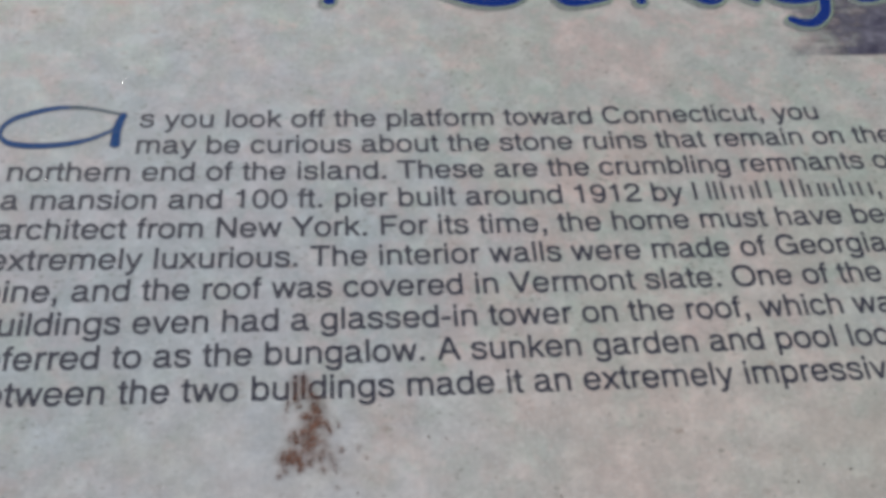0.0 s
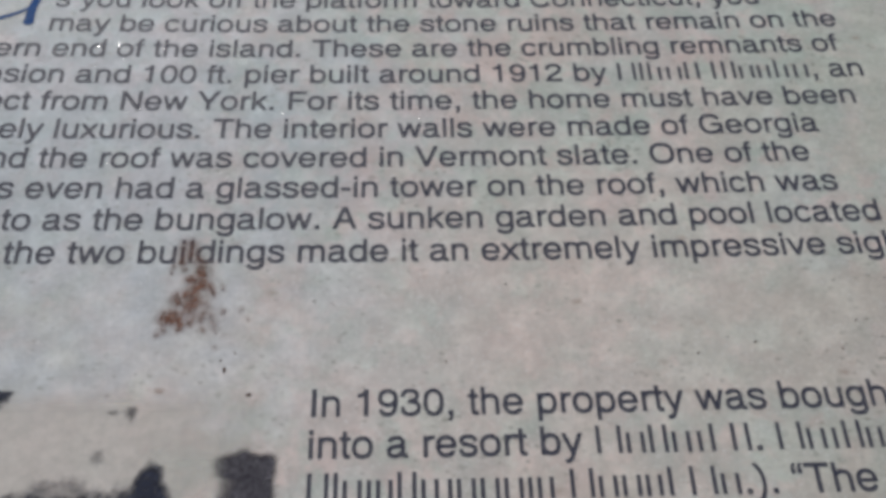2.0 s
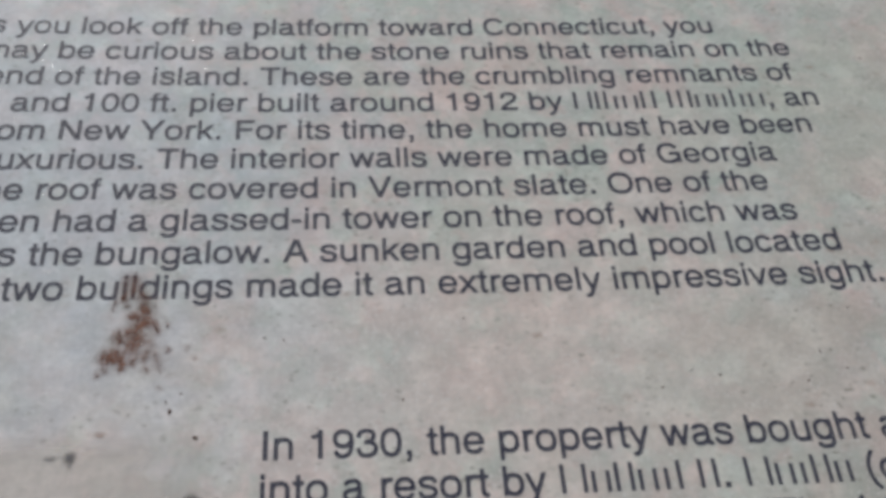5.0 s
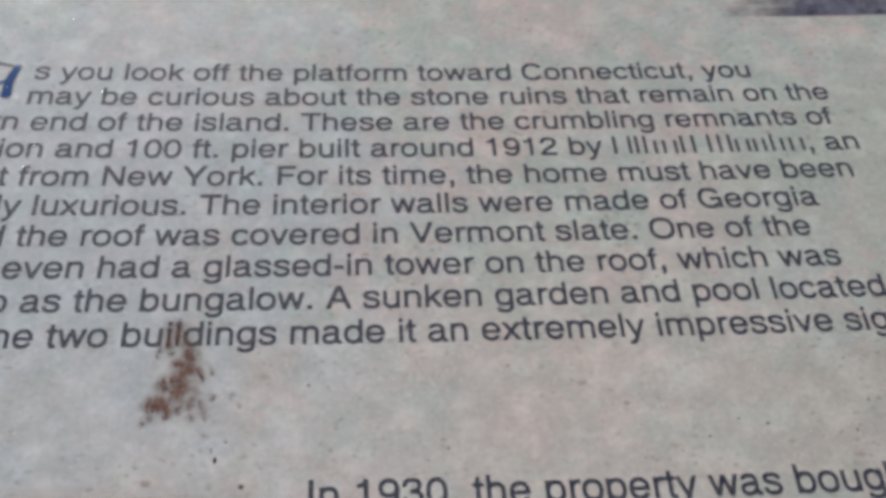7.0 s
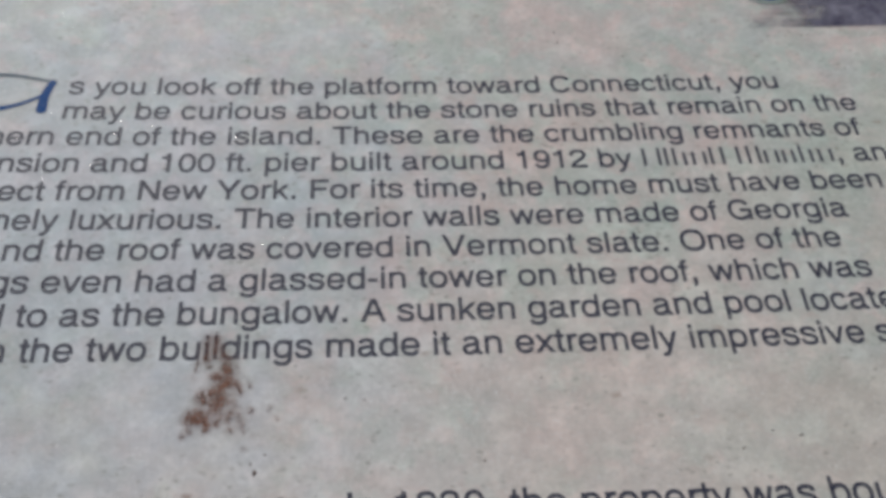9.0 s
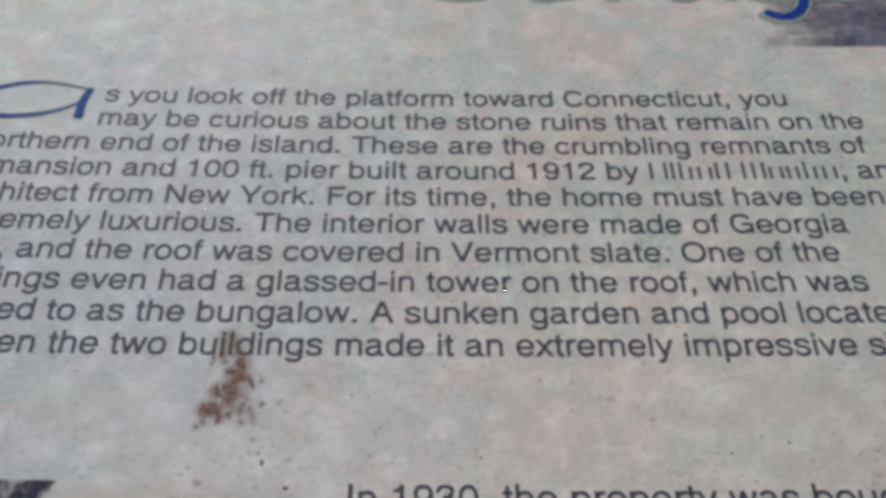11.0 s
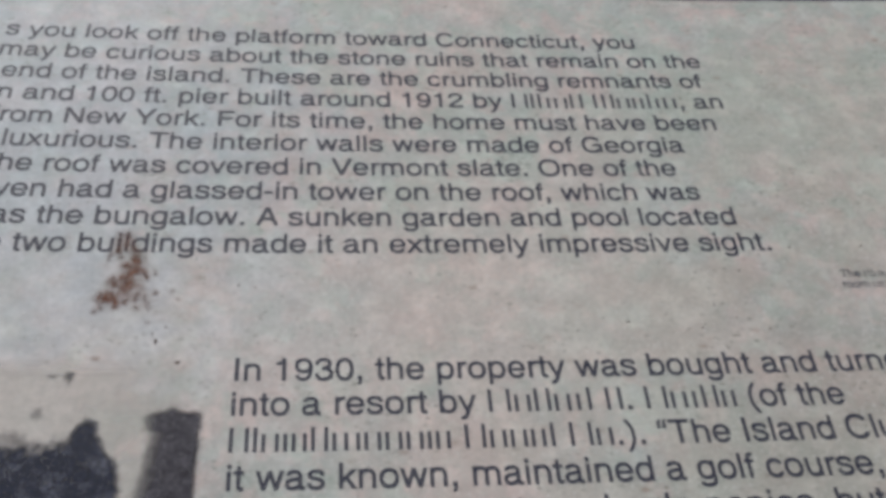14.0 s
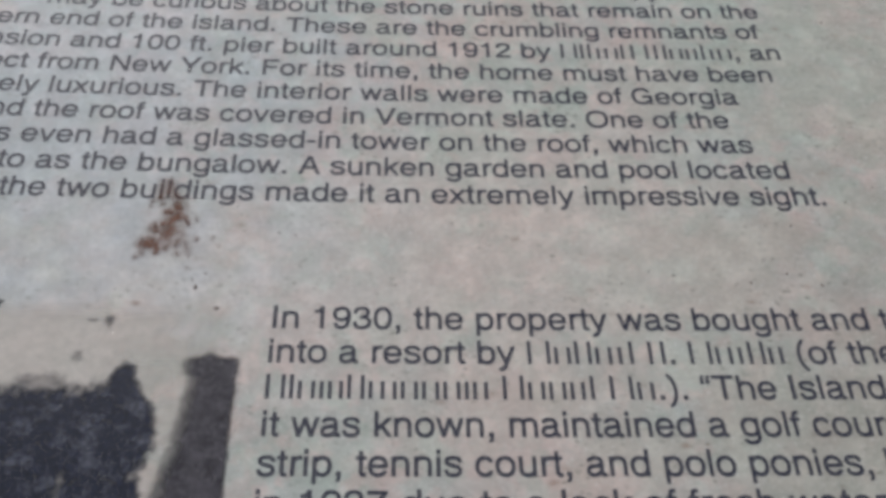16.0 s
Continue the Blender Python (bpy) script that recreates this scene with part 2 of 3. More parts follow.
def plate(x0, x1, y0, y1, z0, z1, mat, many):
    """A box cut across into many slices, to be bent."""
    verts = [(x0 + (x1 - x0) * i / many, y, z) for i in range(many + 1) for y, z in ((y0, z0), (y1, z0), (y1, z1), (y0, z1))]
    faces = [(4 * i + a, 4 * i + 4 + a, 4 * i + 4 + (a + 1) % 4, 4 * i + (a + 1) % 4) for i in range(many) for a in range(4)]
    faces = [f[::-1] for f in faces] + [(0, 1, 2, 3), (4 * many + 3, 4 * many + 2, 4 * many + 1, 4 * many)]
    return mesh_of(verts, [f[::-1] for f in faces], mat)


# ---- the lettering: a plain grotesque, drawn stroke by stroke in thousandths of its size ----
ADVANCE = {}
for chars, width in (("abdeghnopqu0123456789", 556), ("cksvxyz", 500), ("ijl", 222), ("ft .,I", 278), ("r()-", 333), ("m", 833), ("w", 722),
                     ("ABEKPSVXY", 667), ("CDHNRU", 722), ("FTZ", 611), ("GOQ", 778), ("L", 556), ("M", 833), ("W", 944), ("\u2019", 222), ("\u201c\u201d", 333)):
    for c in chars:
        ADVANCE[c] = width / 1000
THIN, BOLD = 41.0, 46.0         # half the stroke of small letters and of capitals
SPREAD = 12.0                   # added to each half stroke, fitted to the print's weight in the camera's view


def oval(cx, cy, rx, ry, a0=0, a1=360):
    """The midline of a squarish oval or a stretch of one, in degrees."""
    out = []
    for a in np.radians(np.linspace(a0, a1, max(8, int(abs(a1 - a0) / 9)))):
        c, q = math.cos(a), math.sin(a)
        out.append((cx + rx * math.copysign(abs(c) ** 0.88, c), cy + ry * math.copysign(abs(q) ** 0.88, q)))
    return out


def bent(*points):
    """A smooth midline through the points."""
    return [tuple(p[:2]) for p in smooth([(x, y, 0) for x, y in points], 5)]


def bar(x0, x1, y0, y1):
    return ("bar", (x0, x1, y0, y1))


def line(points, half=THIN, low=-1000, high=1000):
    return ("line", points, half, low, high)


def slant(x0, y0, x1, y1, half=THIN):
    """A straight slanting stroke whose ends are cut level."""
    k = 80 / abs(y1 - y0)
    return line([(x0 - k * (x1 - x0), y0 - k * (y1 - y0)), (x1 + k * (x1 - x0), y1 + k * (y1 - y0))], half, min(y0, y1), max(y0, y1))


def letter_strokes(ch):
    """The strokes of one letter."""
    arch = line(oval(278, 330, 171, 167, 180, 0) + [(449, 0)])
    shapes = {
        "a": lambda: [line(oval(252, 372, 158, 125, 168, 0) + [(412, 115)] + bent((412, 115), (425, 55), (468, 30), (524, 34)), 40),
                      line(bent((412, 305), (310, 284), (180, 264), (100, 222), (76, 150), (95, 72), (155, 32), (220, 26), (310, 48), (382, 105), (412, 175)), 39)],
        "b": lambda: [bar(58, 140, 0, 718), line(oval(288, 261, 188, 236))],
        "c": lambda: [line(oval(262, 261, 190, 236, 30, 330))],
        "d": lambda: [bar(417, 499, 0, 718), line(oval(267, 261, 190, 236))],
        "e": lambda: [line(oval(278, 261, 198, 236, 0, 330)), bar(90, 515, 227, 297)],
        "f": lambda: [line([(128, 0), (128, 580)] + bent((128, 580), (140, 648), (182, 684), (262, 688))), bar(14, 262, 452, 523)],
        "g": lambda: [line(oval(267, 268, 190, 230)), line([(458, 523), (458, 0)] + oval(266, -20, 192, 160, 0, -158))],
        "h": lambda: [bar(65, 148, 0, 718), arch],
        "i": lambda: [bar(67, 150, 0, 523), bar(67, 150, 610, 718)],
        "k": lambda: [bar(67, 150, 0, 718), slant(440, 523, 118, 190), slant(228, 320, 446, 0)],
        "l": lambda: [bar(67, 150, 0, 718)],
        "m": lambda: [bar(65, 148, 0, 523), line(oval(262, 345, 155, 152, 180, 0) + [(417, 0)]), line(oval(572, 345, 155, 152, 180, 0) + [(727, 0)])],
        "n": lambda: [bar(65, 148, 0, 523), arch],
        "o": lambda: [line(oval(278, 261, 202, 236))],
        "p": lambda: [bar(58, 140, -207, 523), line(oval(288, 261, 188, 236))],
        "r": lambda: [bar(77, 160, 0, 523), line(bent((119, 300), (138, 400), (190, 465), (260, 491), (332, 490)), 43)],
        "s": lambda: [line(bent((424, 380), (396, 455), (330, 493), (245, 500), (150, 487), (92, 440), (86, 385), (118, 332), (200, 298), (300, 272), (388, 232), (424, 168), (408, 90), (345, 40),
                                (250, 24), (150, 38), (92, 85), (72, 160)), 40)],
        "t": lambda: [line([(132, 669), (132, 115)] + bent((132, 115), (148, 52), (192, 30), (258, 34))), bar(14, 258, 452, 523)],
        "u": lambda: [bar(407, 489, 0, 523), line([(109, 523)] + oval(278, 193, 169, 167, 180, 360))],
        "v": lambda: [slant(53, 523, 250, 0), slant(447, 523, 250, 0)],
        "w": lambda: [slant(58, 523, 203, 0), slant(203, 0, 361, 523), slant(361, 523, 519, 0), slant(519, 0, 664, 523)],
        "x": lambda: [slant(62, 523, 440, 0), slant(438, 523, 60, 0)],
        "y": lambda: [slant(55, 523, 250, 20), line([(478, 600)] + bent((262, 30), (222, -80), (182, -148), (132, -175), (66, -170)), THIN, -300, 523)],
        "A": lambda: [slant(62, 0, 322, 718, BOLD), slant(606, 0, 346, 718, BOLD), bar(165, 505, 212, 294)],
        "C": lambda: [line(oval(370, 359, 280, 333, 32, 328), BOLD)],
        "F": lambda: [bar(86, 180, 0, 718), bar(86, 583, 634, 718), bar(86, 522, 322, 404)],
        "G": lambda: [line(oval(374, 359, 280, 333, 32, 322), BOLD), bar(395, 704, 300, 382), bar(624, 704, 0, 382)],
        "I": lambda: [bar(92, 187, 0, 718)],
        "N": lambda: [bar(76, 166, 0, 718), bar(556, 646, 0, 718), slant(122, 718, 600, 0, 50)],
        "O": lambda: [line(oval(389, 359, 304, 333), BOLD)],
        "T": lambda: [bar(259, 353, 0, 718), bar(21, 590, 632, 718)],
        "V": lambda: [slant(66, 718, 333, 0, BOLD), slant(601, 718, 333, 0, BOLD)],
        "Y": lambda: [slant(62, 718, 334, 270, BOLD), slant(606, 718, 334, 270, BOLD), bar(288, 380, 0, 320)],
        "0": lambda: [line(oval(278, 342, 200, 321))],
        "1": lambda: [bar(255, 345, 0, 703), line(bent((101, 545), (200, 560), (262, 610), (292, 700)), 38)],
        "2": lambda: [line(bent((72, 470), (88, 580), (160, 645), (275, 662), (390, 638), (456, 560), (450, 462), (400, 380), (300, 300), (180, 210), (100, 120), (72, 30)), THIN, 0), bar(30, 507, 0, 83)],
        "3": lambda: [line(bent((78, 500), (100, 595), (175, 652), (270, 662), (380, 638), (432, 560), (415, 455), (340, 385), (225, 370)), 40),
                      line(bent((225, 372), (370, 352), (455, 290), (479, 200), (440, 90), (350, 35), (255, 22), (150, 45), (90, 120), (74, 210)), 40)],
        "7": lambda: [bar(37, 523, 604, 688), line(bent((482, 640), (360, 480), (265, 270), (212, -60)), THIN, 0)],
        "9": lambda: [line(oval(272, 470, 189, 192)), line(bent((472, 480), (466, 300), (430, 140), (365, 52), (265, 24), (165, 48), (92, 150)), 40)],
        "(": lambda: [line(bent((275, 740), (170, 590), (112, 410), (104, 263), (112, 115), (170, -65), (275, -215)), 36)],
        ")": lambda: [line(bent((58, 740), (163, 590), (221, 410), (229, 263), (221, 115), (163, -65), (58, -215)), 36)],
        ".": lambda: [bar(87, 191, 0, 106)],
        ",": lambda: [bar(87, 191, 0, 106), line(bent((160, 60), (162, -40), (138, -105), (92, -135)), 28)],
        "-": lambda: [bar(44, 289, 232, 318)],
        "\u201c": lambda: [s for x in (0, 150) for s in (bar(x + 45, x + 132, 475, 570), line(bent((x + 72, 540), (x + 78, 640), (x + 128, 715)), 27))],
    }
    return shapes[ch]()


def stroke_field(stroke, x, y):
    """How deep a point lies in a stroke; below nought outside it."""
    if stroke[0] == "bar":
        x0, x1, y0, y1 = stroke[1]
        return np.minimum(np.minimum(x - x0, x1 - x), np.minimum(y - y0, y1 - y))
    pts, half, low, high = stroke[1:]
    p = np.array(pts, dtype=float)
    depth = np.full(x.shape, -1e3)
    for a, b in zip(p[:-1], p[1:]):
        d = b - a
        size = d @ d
        if size > 1e-6:
            u = np.clip(((x - a[0]) * d[0] + (y - a[1]) * d[1]) / size, 0, 1)
            depth = np.maximum(depth, half - np.hypot(x - a[0] - u * d[0], y - a[1] - u * d[1]))
    if np.hypot(*(p[0] - p[-1])) > 5:
        for end, back in ((p[0], p[1]), (p[-1], p[-2])):
            d = (back - end) / np.hypot(*(back - end))
            cut = (x - end[0]) * d[0] + (y - end[1]) * d[1]
            depth = np.where(np.hypot(x - end[0], y - end[1]) < 1.5 * half, np.minimum(depth, cut), depth)
    return np.minimum(depth, np.minimum(y - low, high - y))


LETTERS = {}


def letter_mesh(ch, mat):
    """A letter's ink as one sheet, its strokes run together; one mesh for all letters alike."""
    if (ch, mat.name) in LETTERS:
        return LETTERS[ch, mat.name]
    step = 17.0
    gx, gy = np.meshgrid(np.arange(-20, 1000 * ADVANCE[ch] + 40, step), np.arange(-240, 780, step))
    f = np.max([stroke_field(k, gx, gy) for k in letter_strokes(ch)], axis=0) + SPREAD
    verts, faces, index = [], [], {}

    def vertex(key, x, y):
        if key not in index:
            index[key] = len(verts)
            verts.append((x / 1000, y / 1000, 0.0))
        return index[key]
    for j, i in zip(*np.nonzero(np.maximum.reduce([f[:-1, :-1], f[1:, :-1], f[:-1, 1:], f[1:, 1:]]) > 0)):
        ring, face = ((j, i), (j, i + 1), (j + 1, i + 1), (j + 1, i)), []
        for a, b in zip(ring, ring[1:] + ring[:1]):
            if f[a] > 0:
                face.append(vertex(a, gx[a], gy[a]))
            if (f[a] > 0) != (f[b] > 0):
                u = f[a] / (f[a] - f[b])
                face.append(vertex((min(a, b), max(a, b)), gx[a] + u * (gx[b] - gx[a]), gy[a] + u * (gy[b] - gy[a])))
        if len(face) > 2:
            faces.append(face)
    LETTERS[ch, mat.name] = mesh_of(verts, faces, mat)
    return LETTERS[ch, mat.name]


def blank_mesh(ch, mat):
    """An upright bar that stands for a stem of a letter that is not set."""
    key = ("tall" if ch.isupper() or ch in "bdfhklt" else "low", mat.name)
    if key not in LETTERS:
        h = 0.71 if key[0] == "tall" else 0.52
        LETTERS[key] = mesh_of([(-0.006, -0.006, 0), (0.096, -0.006, 0), (0.096, h, 0), (-0.006, h, 0)], [(0, 1, 2, 3)], mat)
    return LETTERS[key]


def set_line(text, em, at, z, mat, parent, label=""):
    """One line of print, word by word and letter by letter; what stands between braces is set as plain bars."""
    x, barred = 0.0, False

    def put(name, me, word, start, along):
        ob = new(name, me)
        ob.parent = word
        mid = at[0] + em * (along + 0.25)
        slope = 0.004808 * (mid - 0.28977) / 0.185 ** 2
        ob.location = (em * (along - start), 0, z + bow(mid) - slope * em * 0.25)
        ob.rotation_euler = (0, -math.atan(slope), 0)
        ob.scale = (em, em, em)
    for written in text.split(" "):
        word = new("word")
        word.parent = parent
        word.location = (at[0] + em * x, at[1], 0)
        tagged(word, label)
        start = x
        for ch in written:
            if ch in "{}":
                barred = ch == "{"
                continue
            if barred and ch not in ".,":
                wide = ADVANCE[ch]
                stems = (0.06, wide / 2 - 0.045, wide - 0.15) if wide > 0.8 else (0.06, wide - 0.15) if wide > 0.45 else (wide / 2 - 0.045,)
                for a in stems:
                    put("bar", blank_mesh(ch, mat), word, start, x + a)
            else:
                put("letter", letter_mesh(ch, mat), word, start, x)
            x += ADVANCE[ch]
        x += ADVANCE[" "]


def smooth(points, steps=7):
    """A smooth row of (x, y, width) through the given ones."""
    p = np.array([points[0], *points, points[-1]], dtype=float)
    out = []
    for i in range(1, len(p) - 2):
        for k in range(steps):
            u = k / steps
            out.append(0.5 * (2 * p[i] + (p[i + 1] - p[i - 1]) * u + (2 * p[i - 1] - 5 * p[i] + 4 * p[i + 1] - p[i + 2]) * u ** 2
                              + (3 * p[i] - p[i - 1] - 3 * p[i + 1] + p[i + 2]) * u ** 3))
    out.append(p[-2])
    return np.array(out)


def brush(strokes, z, mat, grow=0.0, shift=(0, 0), soft=False):
    """Brush strokes as flat ribbons with rounded ends, in millimetres of the panel; soft ones fade to their rims."""
    verts, faces, cover = [], [], []
    for k, pts in enumerate(strokes):
        c = smooth(pts)
        d = np.gradient(c[:, :2], axis=0)
        d /= np.maximum(np.linalg.norm(d, axis=1, keepdims=True), 1e-6)
        n = np.stack([-d[:, 1], d[:, 0]], 1)
        half = c[:, 2:3] / 2 + grow
        ends = []
        for i0, sign in ((0, -1), (-1, 1)):
            ends.append([(c[i0, :2] + sign * d[i0] * half[i0] * math.sin(a) * 0.7, half[i0] * math.cos(a), n[i0]) for a in np.linspace(0, 1.45, 5)[1:]])
        line = [(p, h, q) for p, h, q in reversed(ends[0])] + [(c[i, :2], half[i], n[i]) for i in range(len(c))] + ends[1]
        rows = (1, 0.45, -0.45, -1) if soft else (1, -1)
        base = len(verts)
        for p, h, q in line:
            for r in rows:
                g = p + q * h * r + np.array(shift)
                verts.append((g[0] / 1000, g[1] / 1000, z + 0.000003 * k))
                cover.append(0.0 if soft and abs(r) == 1 else 1.0)
        if soft:
            for j in range(len(rows)):
                cover[base + j] = cover[-1 - j] = 0.0
        w = len(rows)
        for i in range(len(line) - 1):
            for j in range(w - 1):
                a = base + i * w + j
                faces.append((a, a + 1, a + 1 + w, a + w))
    return mesh_of(verts, [f[::-1] for f in faces], mat, cover)


def printed(x0, x1, y0, y1, step, z, mat, tone):
    """A printed field in millimetres of the panel, its cover given by tone(x, y)."""
    nx, ny = int((x1 - x0) / step) + 1, int((y1 - y0) / step) + 1
    gx, gy = np.meshgrid(np.linspace(x0, x1, nx), np.linspace(y0, y1, ny))
    cover = np.clip(tone(gx.ravel(), gy.ravel()), 0, 1)
    verts = np.stack([gx.ravel() / 1000, gy.ravel() / 1000, np.full(nx * ny, z)], 1)
    faces = [(j * nx + i, j * nx + i + 1, (j + 1) * nx + i + 1, (j + 1) * nx + i) for j in range(ny - 1) for i in range(nx - 1)
             if max(cover[j * nx + i], cover[j * nx + i + 1], cover[(j + 1) * nx + i + 1], cover[(j + 1) * nx + i]) > 0.002]
    return mesh_of(verts, faces, mat, cover)


def wobble(x, y, scale, seed):
    return np.array([noise.fractal(Vector((a * scale, b * scale, seed)), 0.8, 2.0, 4) for a, b in zip(x, y)])


def inside(poly, x, y):
    hit = np.zeros(len(x), bool)
    for (ax, ay), (bx, by) in zip(poly, poly[1:] + poly[:1]):
        cross = (ay > y) != (by > y)
        hit ^= cross & (x < (bx - ax) * (y - ay) / ((by - ay) or 1e-9) + ax)
    return hit


def soft_inside(poly, x, y, blur):
    total = np.zeros(len(x))
    for k in range(12):
        r, a = blur * math.sqrt((k + 0.5) / 12), k * 2.4
        total += inside(poly, x + r * math.cos(a), y + r * math.sin(a))
    return total / 12


# ---- ground ----
ground = new("ground", mesh_of([(-400, -400, 0), (400, -400, 0), (400, 400, 0), (-400, 400, 0)], [(0, 1, 2, 3)], SOIL))
tagged(ground, "plain gravelly brown soil under the sign", "ground", kind="structure")

# ---- the panel ----
X0, X1, Y0, Y1 = -0.0378, 0.617, -0.38, 0.19
panel = new("information_panel")
panel.matrix_world = PANEL
tagged(panel, "weathered fibreglass information panel with dark print and a navy frame", "sign")
part("board", plate(X0, X1, Y0, Y1, -0.006, 0.0, FACE, 80), panel, "mottled pink and grey-green fibreglass board, flecked and worn")
for a, many in (((X0 - 0.045, X0, Y0 - 0.045, Y1 + 0.045), 8), ((X1, X1 + 0.045, Y0 - 0.045, Y1 + 0.045), 8), ((X0, X1, Y1, Y1 + 0.045), 60), ((X0, X1, Y0 - 0.045, Y0), 60)):
    part("frame_bar", plate(*a, -0.022, 0.0006, NAVY, many), panel, "navy painted metal frame bar")
for x in (0.06, 0.52):
    leg = box(x - 0.03, x + 0.03, -0.03, 0.03, -1.2, -0.03, STEEL, 0.003)
    leg.transform(PANEL.inverted() @ Matrix.Translation((0, -0.10, 0.95 - 0.036)) @ Matrix.Diagonal((1, 1, (0.95 - 0.036) / 1.2, 1)))
    part("post", leg, panel, "dark painted steel post", False)

# body print
PITCH, EM = 0.01373, 0.0127
FIRST = ("s you look off the platform toward Connecticut, you",
         "may be curious about the stone ruins that remain on the",
         "northern end of the island. These are the crumbling remnants of",
         "a mansion and 100 ft. pier built around 1912 by {Alfred Mestre,} an",
         "architect from New York. For its time, the home must have been",
         "extremely luxurious. The interior walls were made of Georgia",
         "pine, and the roof was covered in Vermont slate. One of the",
         "buildings even had a glassed-in tower on the roof, which was",
         "referred to as the bungalow. A sunken garden and pool located",
         "between the two buildings made it an extremely impressive sight.")
for k, text in enumerate(FIRST):
    set_line(text, EM, ((0.0477, 0.0472)[k] if k < 2 else 0.0, -k * PITCH), 0.00012, TEXT_INK, panel, "slate-grey printed word")
SECOND = ("In 1930, the property was bought and turned",
          "into a resort by {Robert L. Corby} (of the",
          "{Fleishmann\u2019s Yeast Co.}). \u201cThe Island Club",
          "it was known, maintained a golf course,",
          "strip, tennis court, and polo ponies, but",
          "in 1937 due to a lack of fresh water")
for k, text in enumerate(SECOND):
    set_line(text, EM, (0.1563, -0.1810 - k * 0.01384), 0.00012, TEXT_INK, panel, "slate-grey printed word")
for k, text in enumerate(("The {Main}", "room {view}")):
    set_line(text, 0.00478, (0.3887 - 0.0006 * k, -0.1377 - k * 0.0052), 0.00012, SMALL_INK, panel, "small faded caption word")

# the large brushed capital
CAPITAL = [[(-5.2, -5.4, 1.1), (-1.5, -8.5, 2.3), (5.4, -9.9, 2.6), (14.1, -9.8, 2.5), (22.6, -8.6, 2.2), (30.0, -6.2, 1.6), (36.2, -2.7, 1.2), (38.6, -0.6, 1.1)],
           [(-5.2, -5.8, 1.2), (-5.1, -1.0, 1.5), (-2.0, 3.4, 2.0), (3.0, 6.2, 2.2), (10.3, 8.9, 2.2), (15.7, 10.1, 1.7), (21.5, 10.4, 1.3)],
           [(41.4, 6.6, 2.6), (40.1, 2.3, 3.1), (39.4, -3.0, 3.2), (39.4, -9.3, 3.9)]]
TAIL = [[(20.0, 10.4, 1.4), (24.5, 10.3, 1.2), (30.3, 9.4, 0.95), (35.0, 8.2, 0.8), (39.6, 7.0, 0.8)]]
capital = part("capital_letter", brush(CAPITAL, 0.00012, CAP_BLUE), panel, "blue brush-drawn capital letter")
part("worn_stroke", brush(TAIL, 0.00014, CAP_FADED), capital, "worn grey-blue stroke")
part("halo", brush(CAPITAL + TAIL, 0.00006, SHADOW, 0.8, (0, 0), True), capital)

# the brushed title
def title_letter(*strokes):
    letter = part("title_letter", brush(strokes, 0.00018, BLUE), panel, "royal-blue brush lettering with a pale green rim")
    part("rim", brush(strokes, 0.00012, HALO, 2.1, (0, -0.3), True), letter)
    part("drop_shade", brush(strokes, 0.00007, SHADOW, 2.1, (-1.3, -1.8), True), letter)


title_letter([(126.3, 96.5, 5), (125.2, 84.7, 5.4), (124.7, 73.8, 5.2)])
title_letter([(163.8, 104.9, 5), (169.6, 88.2, 5), (180.5, 78.6, 5), (194.5, 74.0, 6), (205.5, 74.4, 5.6), (212.6, 77.8, 4), (217.7, 84.4, 2.6)])
title_letter([(252.8, 75.6, 1.6), (244.7, 73.9, 3.6), (234.7, 73.4, 5.4), (229.9, 77.9, 5.4), (230.8, 87.3, 5), (238.9, 93.2, 4), (245.9, 89.2, 4), (241.8, 82.3, 3), (231.7, 80.9, 2)])
title_letter([(264.1, 100.9, 4.6), (266.8, 85.1, 4.6), (267.9, 73.3, 4.8)])
title_letter([(284.2, 98.7, 5), (287.6, 83.8, 5), (293.5, 76.8, 5), (299.8, 72.9, 4.6), (305.5, 74.2, 2.4), (310.1, 80.5, 2.2), (314.2, 90.3, 3)],
             [(315.3, 98.2, 5), (316.4, 83.3, 5), (318.1, 77.3, 5), (322.9, 73.5, 3.6)])
title_letter([(346.3, 92.5, 4), (334.3, 90.8, 4.6), (330.2, 81.0, 5), (332.5, 75.0, 5), (341.1, 72.6, 4.6), (350.1, 74.4, 4.4), (353.7, 79.4, 3)],
             [(354.3, 95.3, 5), (355.2, 79.4, 5.2), (352.9, 65.6, 5), (347.0, 58.7, 5.2), (340.6, 57.8, 5), (335.4, 60.5, 4.2)])
title_letter([(388.1, 75.8, 2.2), (381.1, 73.8, 4), (373.1, 73.3, 5.2), (368.5, 77.5, 5), (368.2, 86.0, 5), (375.2, 91.7, 4), (383.2, 87.5, 4), (380.1, 81.6, 3), (372.2, 79.9, 2.4)])


# the faded photographs
TREES = [(-21.8, -212.6), (17.1, -210.3), (51.6, -207.1), (65.5, -206.5), (72.4, -205.0), (78.5, -201.0), (86.4, -200.0), (95.4, -203.5), (105.4, -203.2), (108.1, -197.5), (111.1, -196.2), (114.3, -198.4),
         (114.9, -205.4), (120.0, -210.3), (122.8, -217.2), (123.5, -226.7), (121.4, -232.6), (117.9, -235.8), (120.8, -239.7), (121.5, -260.3), (-22.6, -260.2)]
LEAVES = [(-21.2, -171.6), (66.0, -170.8), (63.0, -175.6), (60.4, -181.1), (58.8, -188.1), (61.6, -195.1), (64.4, -210.1), (-22.0, -214.4)]
